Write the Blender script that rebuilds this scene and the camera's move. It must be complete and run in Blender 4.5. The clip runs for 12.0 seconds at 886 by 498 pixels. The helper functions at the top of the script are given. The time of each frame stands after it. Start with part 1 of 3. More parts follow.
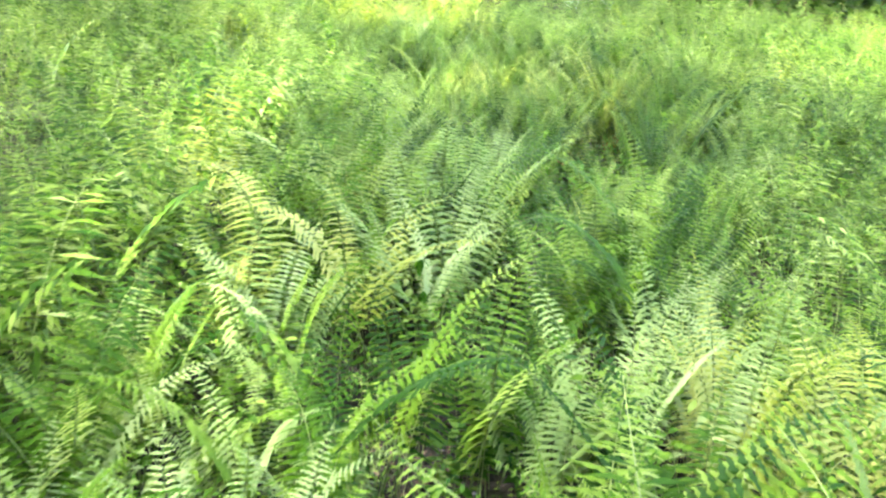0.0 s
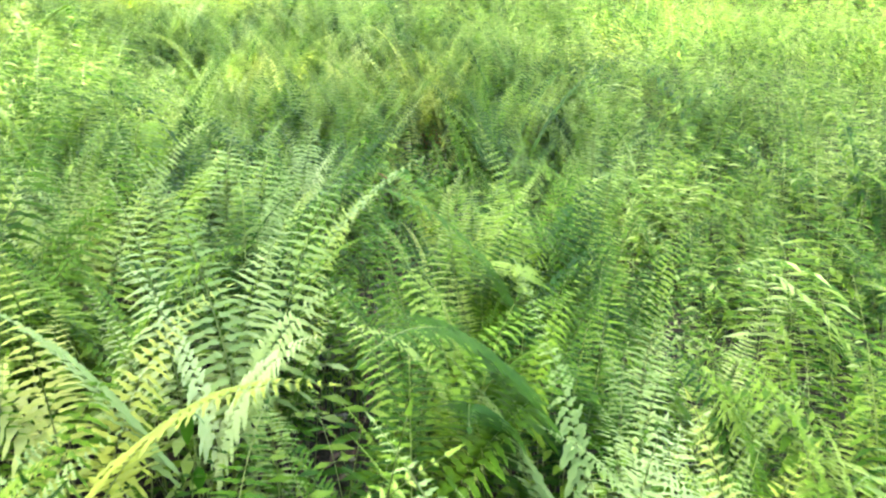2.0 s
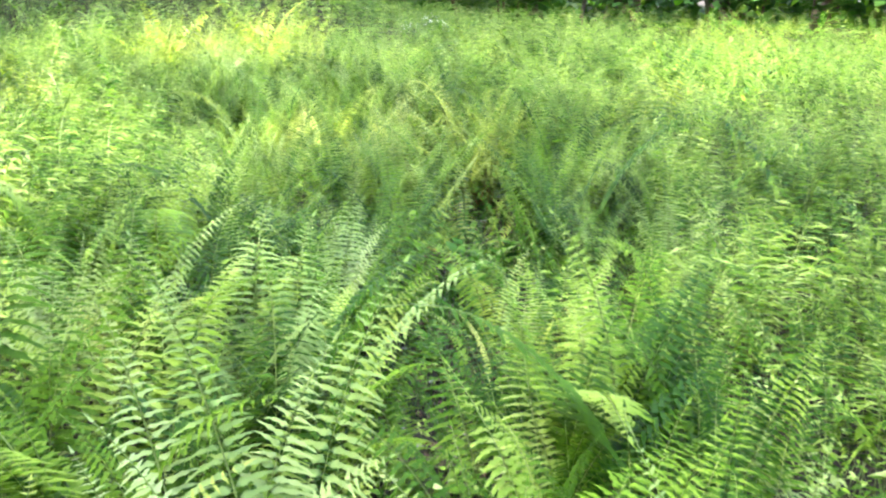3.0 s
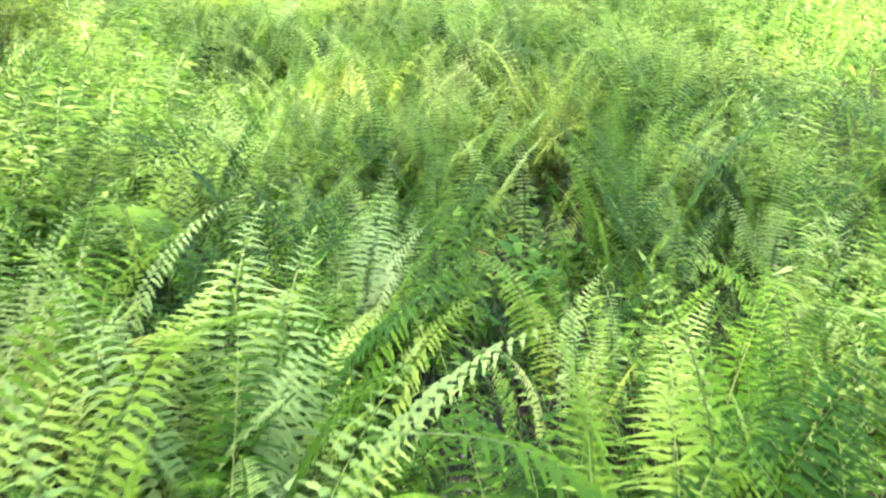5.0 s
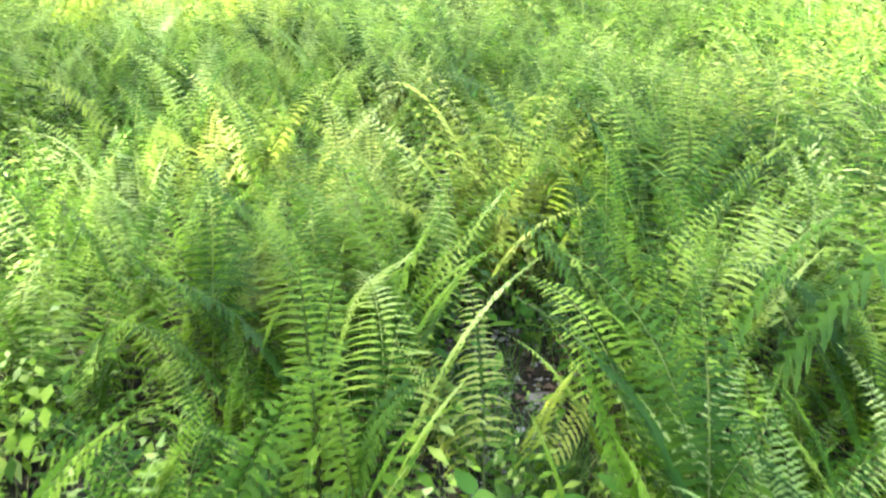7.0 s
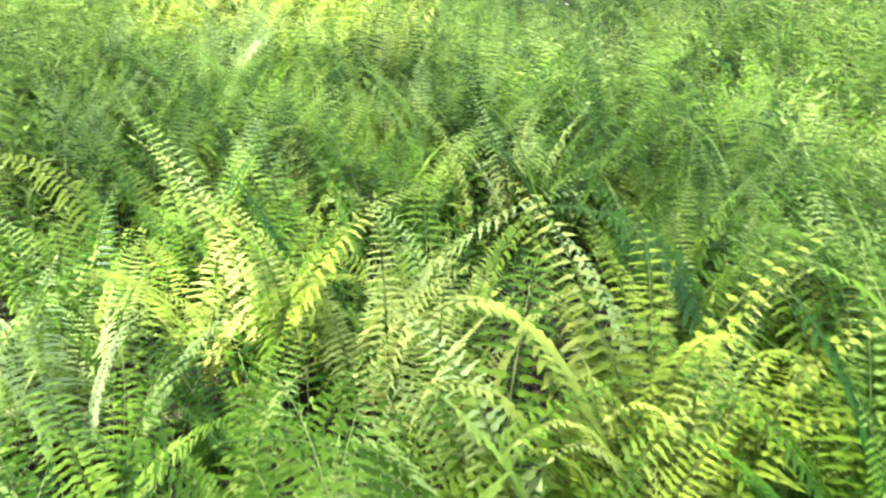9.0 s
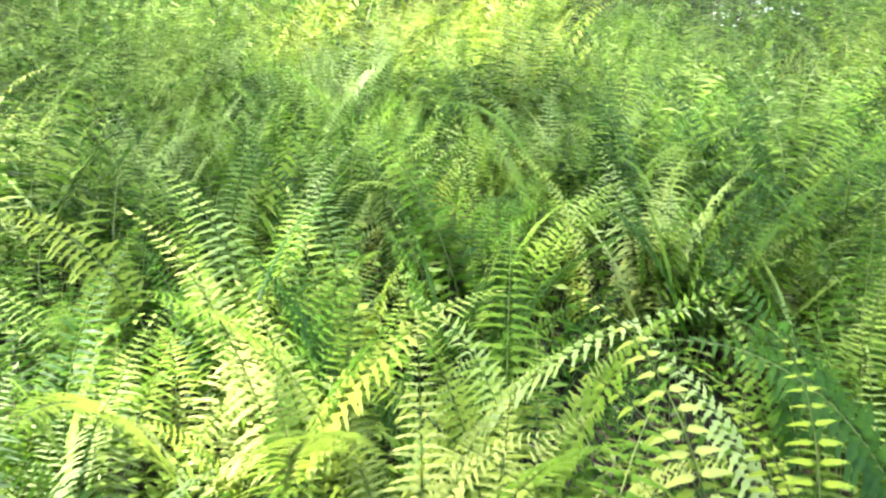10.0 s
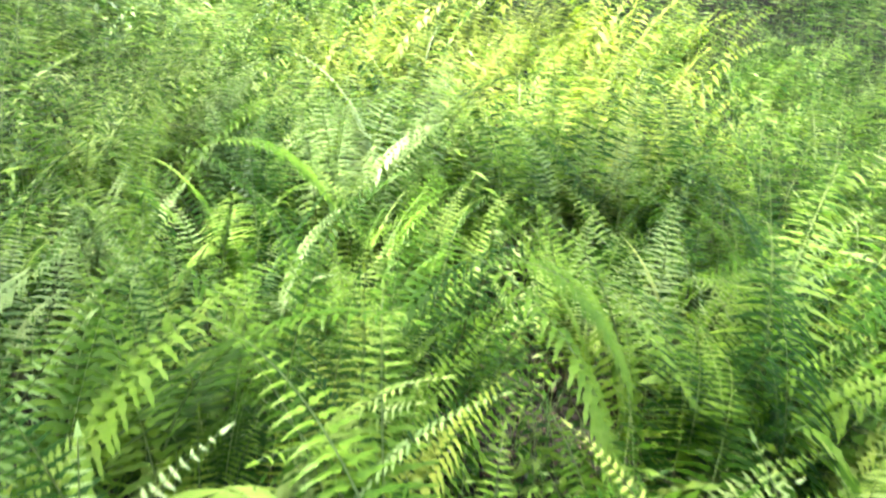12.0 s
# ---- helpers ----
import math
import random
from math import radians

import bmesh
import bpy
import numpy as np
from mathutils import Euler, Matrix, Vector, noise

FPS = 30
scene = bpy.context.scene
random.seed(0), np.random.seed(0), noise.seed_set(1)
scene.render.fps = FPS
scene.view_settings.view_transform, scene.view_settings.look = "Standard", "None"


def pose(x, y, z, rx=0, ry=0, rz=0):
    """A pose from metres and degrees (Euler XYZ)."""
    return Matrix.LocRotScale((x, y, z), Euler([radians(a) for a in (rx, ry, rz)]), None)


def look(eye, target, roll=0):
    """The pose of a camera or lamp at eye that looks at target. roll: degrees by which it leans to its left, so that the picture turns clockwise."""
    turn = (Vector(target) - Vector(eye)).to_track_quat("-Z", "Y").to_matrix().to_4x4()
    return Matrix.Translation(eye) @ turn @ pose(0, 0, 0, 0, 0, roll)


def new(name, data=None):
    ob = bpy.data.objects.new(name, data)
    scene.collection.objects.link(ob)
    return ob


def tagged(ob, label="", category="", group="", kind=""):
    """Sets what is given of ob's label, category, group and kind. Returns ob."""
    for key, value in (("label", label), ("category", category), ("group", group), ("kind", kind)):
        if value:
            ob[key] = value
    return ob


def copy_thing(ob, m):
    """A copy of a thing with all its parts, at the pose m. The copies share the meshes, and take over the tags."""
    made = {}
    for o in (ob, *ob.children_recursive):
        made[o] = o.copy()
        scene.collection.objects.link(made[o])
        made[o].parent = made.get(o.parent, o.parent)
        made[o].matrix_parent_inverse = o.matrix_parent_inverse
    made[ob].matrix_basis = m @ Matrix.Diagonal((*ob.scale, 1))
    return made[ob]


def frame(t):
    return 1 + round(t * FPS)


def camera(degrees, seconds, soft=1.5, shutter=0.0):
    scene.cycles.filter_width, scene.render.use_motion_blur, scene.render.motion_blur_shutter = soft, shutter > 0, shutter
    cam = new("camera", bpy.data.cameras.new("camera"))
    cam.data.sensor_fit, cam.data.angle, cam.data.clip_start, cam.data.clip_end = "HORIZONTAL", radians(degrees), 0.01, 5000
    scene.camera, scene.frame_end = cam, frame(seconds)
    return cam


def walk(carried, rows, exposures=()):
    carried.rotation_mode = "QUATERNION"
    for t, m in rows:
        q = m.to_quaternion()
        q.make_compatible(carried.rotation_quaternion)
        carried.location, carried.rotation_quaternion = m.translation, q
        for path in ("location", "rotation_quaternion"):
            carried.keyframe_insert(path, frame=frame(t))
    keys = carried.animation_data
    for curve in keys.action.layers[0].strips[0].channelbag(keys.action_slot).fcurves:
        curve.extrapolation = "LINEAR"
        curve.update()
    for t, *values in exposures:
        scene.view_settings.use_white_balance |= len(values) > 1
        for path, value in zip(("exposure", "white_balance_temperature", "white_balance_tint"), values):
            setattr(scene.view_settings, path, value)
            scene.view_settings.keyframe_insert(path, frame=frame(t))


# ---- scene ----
cam = camera(54.0, 12.0, soft=2.3, shutter=0.25)
PATH = [
    (0, (0.026, -0.042, 1.509), (0.055, 1.852, 0.869), 3.0),
    (0.5, (0.042, 0.355, 1.471), (0.211, 2.242, 0.83), 2.3),
    (1, (0.027, 0.655, 1.447), (0.406, 2.51, 0.803), 2.3),
    (1.5, (-0.001, 0.924, 1.424), (0.496, 2.751, 0.78), 3.2),
    (2, (0.098, 1.239, 1.378), (0.561, 3.071, 0.724), 2.3),
    (2.5, (0.159, 1.466, 1.425), (0.571, 3.316, 0.788), 0.4),
    (3, (0.15, 1.762, 1.414), (0.519, 3.642, 0.839), 0.5),
    (5, (0.325, 2.473, 1.391), (0.549, 4.34, 0.708), 2.1),
    (5.5, (0.456, 2.955, 1.316), (0.665, 4.837, 0.671), 2.2),
    (6, (0.525, 3.438, 1.297), (0.798, 5.302, 0.626), 0.6),
    (6.5, (0.588, 3.876, 1.303), (0.941, 5.725, 0.628), 0.6),
    (8.5, (0.959, 5.448, 1.443), (1.095, 7.304, 0.712), 2.7),
    (9, (0.997, 5.84, 1.457), (1.02, 7.71, 0.75), 3.1),
    (9.5, (1.041, 6.194, 1.468), (0.95, 8.071, 0.784), 4.6),
    (10, (1.148, 6.587, 1.456), (0.815, 8.432, 0.759), 2.2),
    (10.5, (1.158, 7.055, 1.405), (0.791, 8.867, 0.642), 5.2),
    (11, (1.174, 7.552, 1.361), (0.743, 9.356, 0.611), 5.5),
    (11.5, (1.139, 7.977, 1.447), (0.636, 9.756, 0.684), 5.3),
    (12, (0.954, 8.317, 1.53), (0.414, 10.098, 0.797), 5.9),
]
EXPOSURE = [(0, 4.55, 6300, 13), (6.5, 4.6, 6300, 13), (8.5, 4.25, 6300, 12), (12, 4.3, 6200, 12)]
walk(cam, [(t, look(eye, target, roll)) for t, eye, target, roll in PATH], EXPOSURE)

# ---- light ----
SUN_AZ = radians(-72)          # from +y towards -x
SUN_EL = radians(50)
SUN_DIR = Vector((math.sin(SUN_AZ) * math.cos(SUN_EL), math.cos(SUN_AZ) * math.cos(SUN_EL), math.sin(SUN_EL)))

world = bpy.data.worlds.new("sky")
scene.world = world
world.use_nodes = True
wn = world.node_tree.nodes
sky = wn.new("ShaderNodeTexSky")
sky.sky_type = "NISHITA"
sky.sun_disc = False
sky.dust_density = 7.0
sky.sun_elevation = SUN_EL
sky.sun_rotation = SUN_AZ
world.node_tree.links.new(sky.outputs[0], wn["Background"].inputs[0])
wn["Background"].inputs[1].default_value = 0.15

lamp = bpy.data.lights.new("sun", "SUN")
lamp.energy = 1.8
lamp.angle = radians(1.5)
lamp.color = (1.0, 0.96, 0.87)
sun = new("sun", lamp)
sun.matrix_world = look(SUN_DIR * 60, (0, 0, 0))

# ---- materials ----


def nodes_of(name):
    m = bpy.data.materials.new(name)
    m.use_nodes = True
    nt = m.node_tree
    nt.nodes.clear()
    return m, nt, nt.nodes, nt.links


def ramp(nt, fac, stops):
    r = nt.nodes.new("ShaderNodeValToRGB")
    e = r.color_ramp.elements
    while len(e) < len(stops):
        e.new(0.5)
    for el, (p, c) in zip(e, stops):
        el.position = p
        el.color = (*c, 1)
    nt.links.new(fac, r.inputs[0])
    return r.outputs[0]


def noise_tex(nt, scale, detail=3.0, coord=None):
    n = nt.nodes.new("ShaderNodeTexNoise")
    n.inputs["Scale"].default_value = scale
    n.inputs["Detail"].default_value = detail
    if coord is None:
        g = nt.nodes.new("ShaderNodeNewGeometry")
        coord = g.outputs["Position"]
    nt.links.new(coord, n.inputs["Vector"])
    return n.outputs["Fac"]


def mix_col(nt, fac, a, b, mode="MIX"):
    m = nt.nodes.new("ShaderNodeMix")
    m.data_type = "RGBA"
    m.blend_type = mode
    for sock, v in ((m.inputs[0], fac), (m.inputs[6], a), (m.inputs[7], b)):
        if isinstance(v, (int, float)):
            sock.default_value = v
        elif isinstance(v, tuple):
            sock.default_value = (*v, 1)
        else:
            nt.links.new(v, sock)
    return m.outputs[2]


def maths(nt, op, a, b=0.0):
    m = nt.nodes.new("ShaderNodeMath")
    m.operation = op
    for sock, v in zip(m.inputs, (a, b)):
        if isinstance(v, (int, float)):
            sock.default_value = v
        else:
            nt.links.new(v, sock)
    return m.outputs[0]


def leaf_material(name, stops, by_object, through_col=(0.80, 1.0, 0.10), rough=0.45, thin=0.18, gloss=0.06):
    """A thin leaf: reflects with a faint waxy gloss and lets yellower light through."""
    m, nt, N, L = nodes_of(name)
    if by_object:
        rnd = N.new("ShaderNodeObjectInfo").outputs["Random"]
    else:
        rnd = N.new("ShaderNodeNewGeometry").outputs["Random Per Island"]
    patch = noise_tex(nt, 1.5, 2.0)
    grain = noise_tex(nt, 55.0, 2.0)
    f = maths(nt, "ADD", maths(nt, "MULTIPLY", rnd, 0.70), maths(nt, "SUBTRACT", maths(nt, "MULTIPLY", patch, 1.3), 0.50))
    f = maths(nt, "ADD", f, maths(nt, "MULTIPLY", maths(nt, "SUBTRACT", grain, 0.5), 0.25))
    col = ramp(nt, f, stops)
    p = N.new("ShaderNodeBsdfPrincipled")
    L.new(col, p.inputs["Base Color"])
    p.inputs["Roughness"].default_value = rough
    p.inputs["Specular IOR Level"].default_value = gloss
    t = N.new("ShaderNodeBsdfTranslucent")
    L.new(mix_col(nt, 1.0, col, through_col, "MULTIPLY"), t.inputs["Color"])
    bright = N.new("ShaderNodeHueSaturation")
    bright.inputs["Value"].default_value = 1.8
    L.new(t.inputs["Color"].links[0].from_socket, bright.inputs["Color"])
    L.new(bright.outputs[0], t.inputs["Color"])
    mx = N.new("ShaderNodeMixShader")
    mx.inputs[0].default_value = thin
    L.new(p.outputs[0], mx.inputs[1])
    L.new(t.outputs[0], mx.inputs[2])
    out = N.new("ShaderNodeOutputMaterial")
    L.new(mx.outputs[0], out.inputs[0])
    return m


def plain_material(name, stops, scale, rough=0.8, bump=0.0, bump_scale=60.0):
    m, nt, N, L = nodes_of(name)
    a, b = noise_tex(nt, scale, 5.0), noise_tex(nt, scale * 9, 4.0)
    f = maths(nt, "ADD", maths(nt, "MULTIPLY", a, 0.6), maths(nt, "MULTIPLY", b, 0.4))
    p = N.new("ShaderNodeBsdfPrincipled")
    L.new(ramp(nt, f, stops), p.inputs["Base Color"])
    p.inputs["Roughness"].default_value = rough
    p.inputs["Specular IOR Level"].default_value = 0.15
    if bump:
        bp = N.new("ShaderNodeBump")
        bp.inputs["Strength"].default_value = bump
        bp.inputs["Distance"].default_value = 0.02
        L.new(noise_tex(nt, bump_scale, 5.0), bp.inputs["Height"])
        L.new(bp.outputs[0], p.inputs["Normal"])
    out = N.new("ShaderNodeOutputMaterial")
    L.new(p.outputs[0], out.inputs[0])
    return m


GREEN = [(0.20, (0.012, 0.044, 0.002)), (0.44, (0.040, 0.096, 0.004)), (0.63, (0.096, 0.172, 0.012)), (0.80, (0.165, 0.235, 0.040)), (0.96, (0.235, 0.300, 0.100))]
# Yellower leaves: sunlight put into the colour, besides the truly yellow bushy fern.
GOLD_SUN_TINT = [(0.2, (0.118, 0.172, 0.014)), (0.5, (0.190, 0.236, 0.032)), (0.8, (0.262, 0.296, 0.078))]
# Paler leaves: the sky's sheen on frond tops, put into the colour.
PALE_SHEEN = [(0.2, (0.120, 0.190, 0.045)), (0.6, (0.175, 0.245, 0.075)), (0.9, (0.230, 0.295, 0.115))]
M_FROND = leaf_material("fern_green", GREEN, True)
M_FROND_BED = leaf_material("fern_green_bed", GREEN, False)
M_GOLD_SUN_TINT = leaf_material("fern_gold_sun_tint", GOLD_SUN_TINT, True)
M_SUN_TINT_BED = leaf_material("fern_sun_tint_bed", GOLD_SUN_TINT, False, thin=0.3)
M_PALE_SHEEN = leaf_material("fern_pale_sheen", PALE_SHEEN, True)
M_STIPE = plain_material("fern_stipe", [(0.3, (0.12, 0.18, 0.045)), (0.7, (0.20, 0.25, 0.08))], 30, 0.5)
M_STIPE_RED = plain_material("fern_stipe_red", [(0.3, (0.20, 0.06, 0.025)), (0.7, (0.36, 0.13, 0.04))], 30, 0.5)
M_SOIL = plain_material("soil", [(0.25, (0.008, 0.007, 0.004)), (0.5, (0.017, 0.015, 0.009)), (0.75, (0.036, 0.031, 0.020))], 4.0, 0.95, 0.8)
M_LITTER = plain_material("dead_leaf", [(0.3, (0.045, 0.028, 0.018)), (0.55, (0.09, 0.062, 0.040)), (0.8, (0.16, 0.12, 0.085))], 12, 0.8)
M_RUST = plain_material("rust_leaf", [(0.3, (0.16, 0.035, 0.016)), (0.7, (0.26, 0.09, 0.04))], 25, 0.6)
M_STONE = plain_material("stone", [(0.3, (0.09, 0.085, 0.08)), (0.7, (0.22, 0.21, 0.195))], 20, 0.85, 0.4)
M_TWIG = plain_material("twig", [(0.3, (0.11, 0.085, 0.06)), (0.7, (0.26, 0.21, 0.16))], 30, 0.85, 0.3)
M_BARK = plain_material("bark", [(0.3, (0.045, 0.034, 0.026)), (0.55, (0.10, 0.08, 0.062)), (0.8, (0.19, 0.16, 0.13))], 5, 0.95, 1.0, 18)
M_HERB = leaf_material("herb_leaf", [(0.3, (0.040, 0.115, 0.012)), (0.6, (0.080, 0.180, 0.022)), (0.85, (0.140, 0.230, 0.040))], True, thin=0.35)
M_GRASS = leaf_material("grass_blade", [(0.3, (0.045, 0.115, 0.028)), (0.6, (0.08, 0.16, 0.038)), (0.85, (0.14, 0.20, 0.05))], False)
M_TREE = leaf_material("tree_leaf", [(0.3, (0.030, 0.085, 0.018)), (0.6, (0.050, 0.12, 0.025)), (0.85, (0.085, 0.16, 0.03))], False, thin=0.3)
M_PETAL = plain_material("petal", [(0.3, (0.5, 0.5, 0.46)), (0.7, (0.6, 0.6, 0.57))], 40, 0.6)

# ---- helpers of the scene ----
rng = np.random.default_rng(7)


def mesh_of(name, verts, faces, mats, face_mats=None, smooth=True):
    """A mesh from arrays; faces is a list of arrays that each hold faces of one size."""
    me = bpy.data.meshes.new(name)
    faces = [np.asarray(f, np.int32) for f in faces if len(f)]
    loops = np.concatenate([f.ravel() for f in faces])
    sizes = np.concatenate([np.full(len(f), f.shape[1], np.int32) for f in faces])
    starts = np.r_[0, np.cumsum(sizes)[:-1]].astype(np.int32)
    me.vertices.add(len(verts))
    me.vertices.foreach_set("co", np.asarray(verts, np.float32).ravel())
    me.loops.add(len(loops))
    me.loops.foreach_set("vertex_index", loops)
    me.polygons.add(len(sizes))
    me.polygons.foreach_set("loop_start", starts)
    me.polygons.foreach_set("use_smooth", np.full(len(sizes), smooth))
    for mt in mats:
        me.materials.append(mt)
    if face_mats is not None:
        me.polygons.foreach_set("material_index", np.asarray(face_mats, np.int32))
    me.update(calc_edges=True)
    return me


def part(name, mesh, parent, label=""):
    ob = new(name, mesh)
    ob.parent = parent
    return tagged(ob, label)


def trail(y):
    """The middle of the trodden line, x for a given y."""
    return np.interp(y, [-4, 0, 2.2, 3.0, 4.0, 5.0, 6.4, 7.5, 8.7, 9.4, 10.0, 11.0, 13.0, 20.0],
                     [-0.1, 0.0, 0.10, 0.42, 0.60, 0.76, 1.25, 1.46, 1.34, 1.20, 0.70, 0.28, -0.3, -1.5])


def ground_z(x, y):
    bank = np.clip((y - 13) / 14, 0, 1) * np.clip((6 - x) / 6, 0, 1)
    return 0.03 * np.sin(0.9 * x + 0.4) * np.cos(0.7 * y) + 0.05 * np.sin(0.31 * x - 0.27 * y) + 1.35 * bank * bank * (3 - 2 * bank)


def stand(x, y):
    """How tall the ferns stand."""
    h = 0.76 + 0.05 * np.sin(1.3 * x + 0.6 * y) + 0.05 * np.sin(2.1 * y - 1.1 * x + 1.0)
    h = h - 0.05 * np.clip(x - 0.4, 0, 2) * (y < 5) + 0.10 * np.clip((y - 7.5) / 2.5, 0, 1)
    h = h * (1 - 0.12 * np.exp(-((x - trail(y)) / 0.35) ** 2))
    pit = np.clip(np.sin(6.1 * x + 1.7 * y + 0.8) * np.sin(5.3 * y - 2.3 * x + 1.9) - 0.30, 0, 1) / 0.7
    h = h * (1 - 0.42 * pit)
    h = h + 0.12 * np.sin(5.1 * x + 2.3 * y + 0.5) * np.sin(4.3 * y - 1.9 * x) + 0.05 * np.sin(8.3 * x - 3.0 * y)
    return h


# ---- fern frond ----
def frond(seed, pairs, pinna_steps, lean, curl, side, stipe=0.34, wide=0.18, sides=3, full=1.0, turned=3.6, late=2.3, rise_to=0.0):
    """One frond of length 1 that grows from the origin, leaning towards +y. Its pinnae are turned to the sky. Returns vertices, triangles, quads and which faces are stem."""
    r = np.random.default_rng(seed)
    n = pairs + 1
    s_st = np.linspace(0, stipe, 4)[:-1]
    s_bl = stipe + (1 - stipe) * np.linspace(0, 1, n) ** 0.84
    s = np.r_[s_st, s_bl]
    th = np.radians(lean + curl * s ** late)
    sw = np.radians(side * s ** 1.8)
    tan = np.stack([np.sin(sw) * np.sin(th) + 0.35 * np.sin(sw), np.sin(th) * np.cos(sw), np.cos(th)], 1)
    tan /= np.linalg.norm(tan, axis=1)[:, None]
    pos = np.zeros((len(s), 3))
    pos[1:] = np.cumsum((tan[1:] + tan[:-1]) / 2 * np.diff(s)[:, None], axis=0)
    across = np.cross(tan, np.stack([np.zeros(len(s)), -np.cos(th), np.sin(th)], 1))
    across /= np.linalg.norm(across, axis=1)[:, None]
    up = np.cross(across, tan)
    sky_way = up * np.sin(th)[:, None] ** 2 + np.array([0, 0, 1.0]) * np.cos(th)[:, None] ** 2
    rad = np.interp(s, [0, stipe, 1], [0.0036, 0.0024, 0.0008])
    verts, tris, quads = [], [], []
    # stem: a thin prism
    ring = []
    for k in range(sides):
        a = 2 * math.pi * k / sides + math.pi / 6
        ring.append(pos + rad[:, None] * (math.cos(a) * across + math.sin(a) * up))
    V = np.stack(ring, 1).reshape(-1, 3)
    verts.append(V)
    hop = 3 if pinna_steps == 1 else 1
    for i in range(0, len(s) - 1, hop):
        go = min(hop, len(s) - 1 - i) * sides
        for k in range(sides if sides > 2 else 1):
            a, b = i * sides + k, i * sides + (k + 1) % sides
            quads.append((a, b, b + go, a + go))
    n_stem = len(quads)
    base = len(V)
    rise, fall = r.uniform(0.06, 0.20), r.uniform(0.22, 0.46)
    # pinnae in pairs, which start at the stem's own points
    u = np.linspace(0, 1, pinna_steps + 2)[1:-1]
    for i in range(3, len(s) - 1):
        q = (s[i] - stipe) / (1 - stipe)
        length = wide * (np.interp(q, [0, 0.06, 0.2, 0.6, 0.85, 1.0], [0.80, 0.98, 0.94, 0.54, 0.24, 0.06])) * r.uniform(0.85, 1.1)
        half = (length * 0.080 + 0.0024) * full
        for sgn in (-1, 1):
            if r.random() < 0.03:
                continue
            ang = np.radians(np.interp(q, [0, 0.5, 1], [92, 84, 70]) + r.normal(0, 4))
            d = math.cos(ang) * tan[i] + sgn * math.sin(ang) * across[i]
            d /= np.linalg.norm(d)
            w = np.cross(up[i], d)
            flat = np.cross((0, 0, 1.0), d)
            w = w + turned * r.uniform(0.7, 1.3) * flat * (1 if flat @ w >= 0 else -1)
            w /= np.linalg.norm(w)
            tw = r.normal(0.10, 0.08)
            w = math.cos(tw) * w + math.sin(tw) * up[i]
            lift, drop = rise + r.uniform(-0.04, 0.04), fall + r.uniform(-0.07, 0.07)
            sweep = r.uniform(-0.05, 0.14)
            mid = pos[i] + length * (u[:, None] * d + (lift * u)[:, None] * sky_way[i] - (drop * u ** 2)[:, None] * np.array([0, 0, 1.0]) + (sweep * u ** 2)[:, None] * tan[i])
            env = np.minimum(1, 5 * u + 0.35) * (1 - 0.86 * u ** 1.3)
            if pinna_steps > 3:
                env = env * np.where(np.arange(pinna_steps) % 2 == 0, 1.2, 0.6)
            hw = (half * env)[:, None] * w
            tip = pos[i] + length * (d + lift * sky_way[i] - np.array([0, 0, drop]) + sweep * tan[i])
            verts.append(np.concatenate([np.stack([mid - hw, mid + hw], 1).reshape(-1, 3), tip[None]]))
            root = i * sides + (0 if sgn > 0 else 1)
            tris.append((root, base, base + 1))
            for k in range(pinna_steps - 1):
                a = base + 2 * k
                quads.append((a, a + 2, a + 3, a + 1))
            a = base + 2 * (pinna_steps - 1)
            tris.append((a, base + 2 * pinna_steps, a + 1))
            base += 2 * pinna_steps + 1
    # the end pinna
    tips = np.stack([pos[-1] - 0.006 * across[-1], pos[-1] + 0.006 * across[-1], pos[-1] + 0.03 * tan[-1]])
    verts.append(tips)
    tris.append((base, base + 1, base + 2))
    V = np.concatenate(verts)
    if rise_to:
        V *= rise_to / V[:, 2].max()
    stem = np.zeros(len(quads) + len(tris), int)
    stem[:n_stem] = 1
    return V, np.array(quads), np.array(tris), stem


def frond_set(count, pairs, steps, seed, broad=1.0, **kw):
    r = np.random.default_rng(seed)
    out = []
    for k in range(count):
        lean = r.uniform(4, 20)
        curl = r.uniform(20, 50) if k % 3 else r.uniform(55, 90)
        out.append(frond(seed * 100 + k, pairs, steps, lean, curl, r.uniform(-35, 35), stipe=r.uniform(0.28, 0.42), wide=broad * r.uniform(0.14, 0.185), late=r.uniform(1.9, 2.6), rise_to=0.86, **kw))
    return out


NEAR = frond_set(22, 25, 5, 1, sides=2)
MID = frond_set(16, 19, 1, 2, sides=2, full=1.38)
THIN = frond_set(12, 17, 1, 4, sides=2, full=1.6, broad=1.05)
FAR = frond_set(10, 8, 1, 3, sides=2, full=2.6, broad=1.1)


def frond_meshes(kinds, leaf, stem, name):
    return [mesh_of(name, v, [q, t], [leaf, stem], m) for v, q, t, m in kinds]


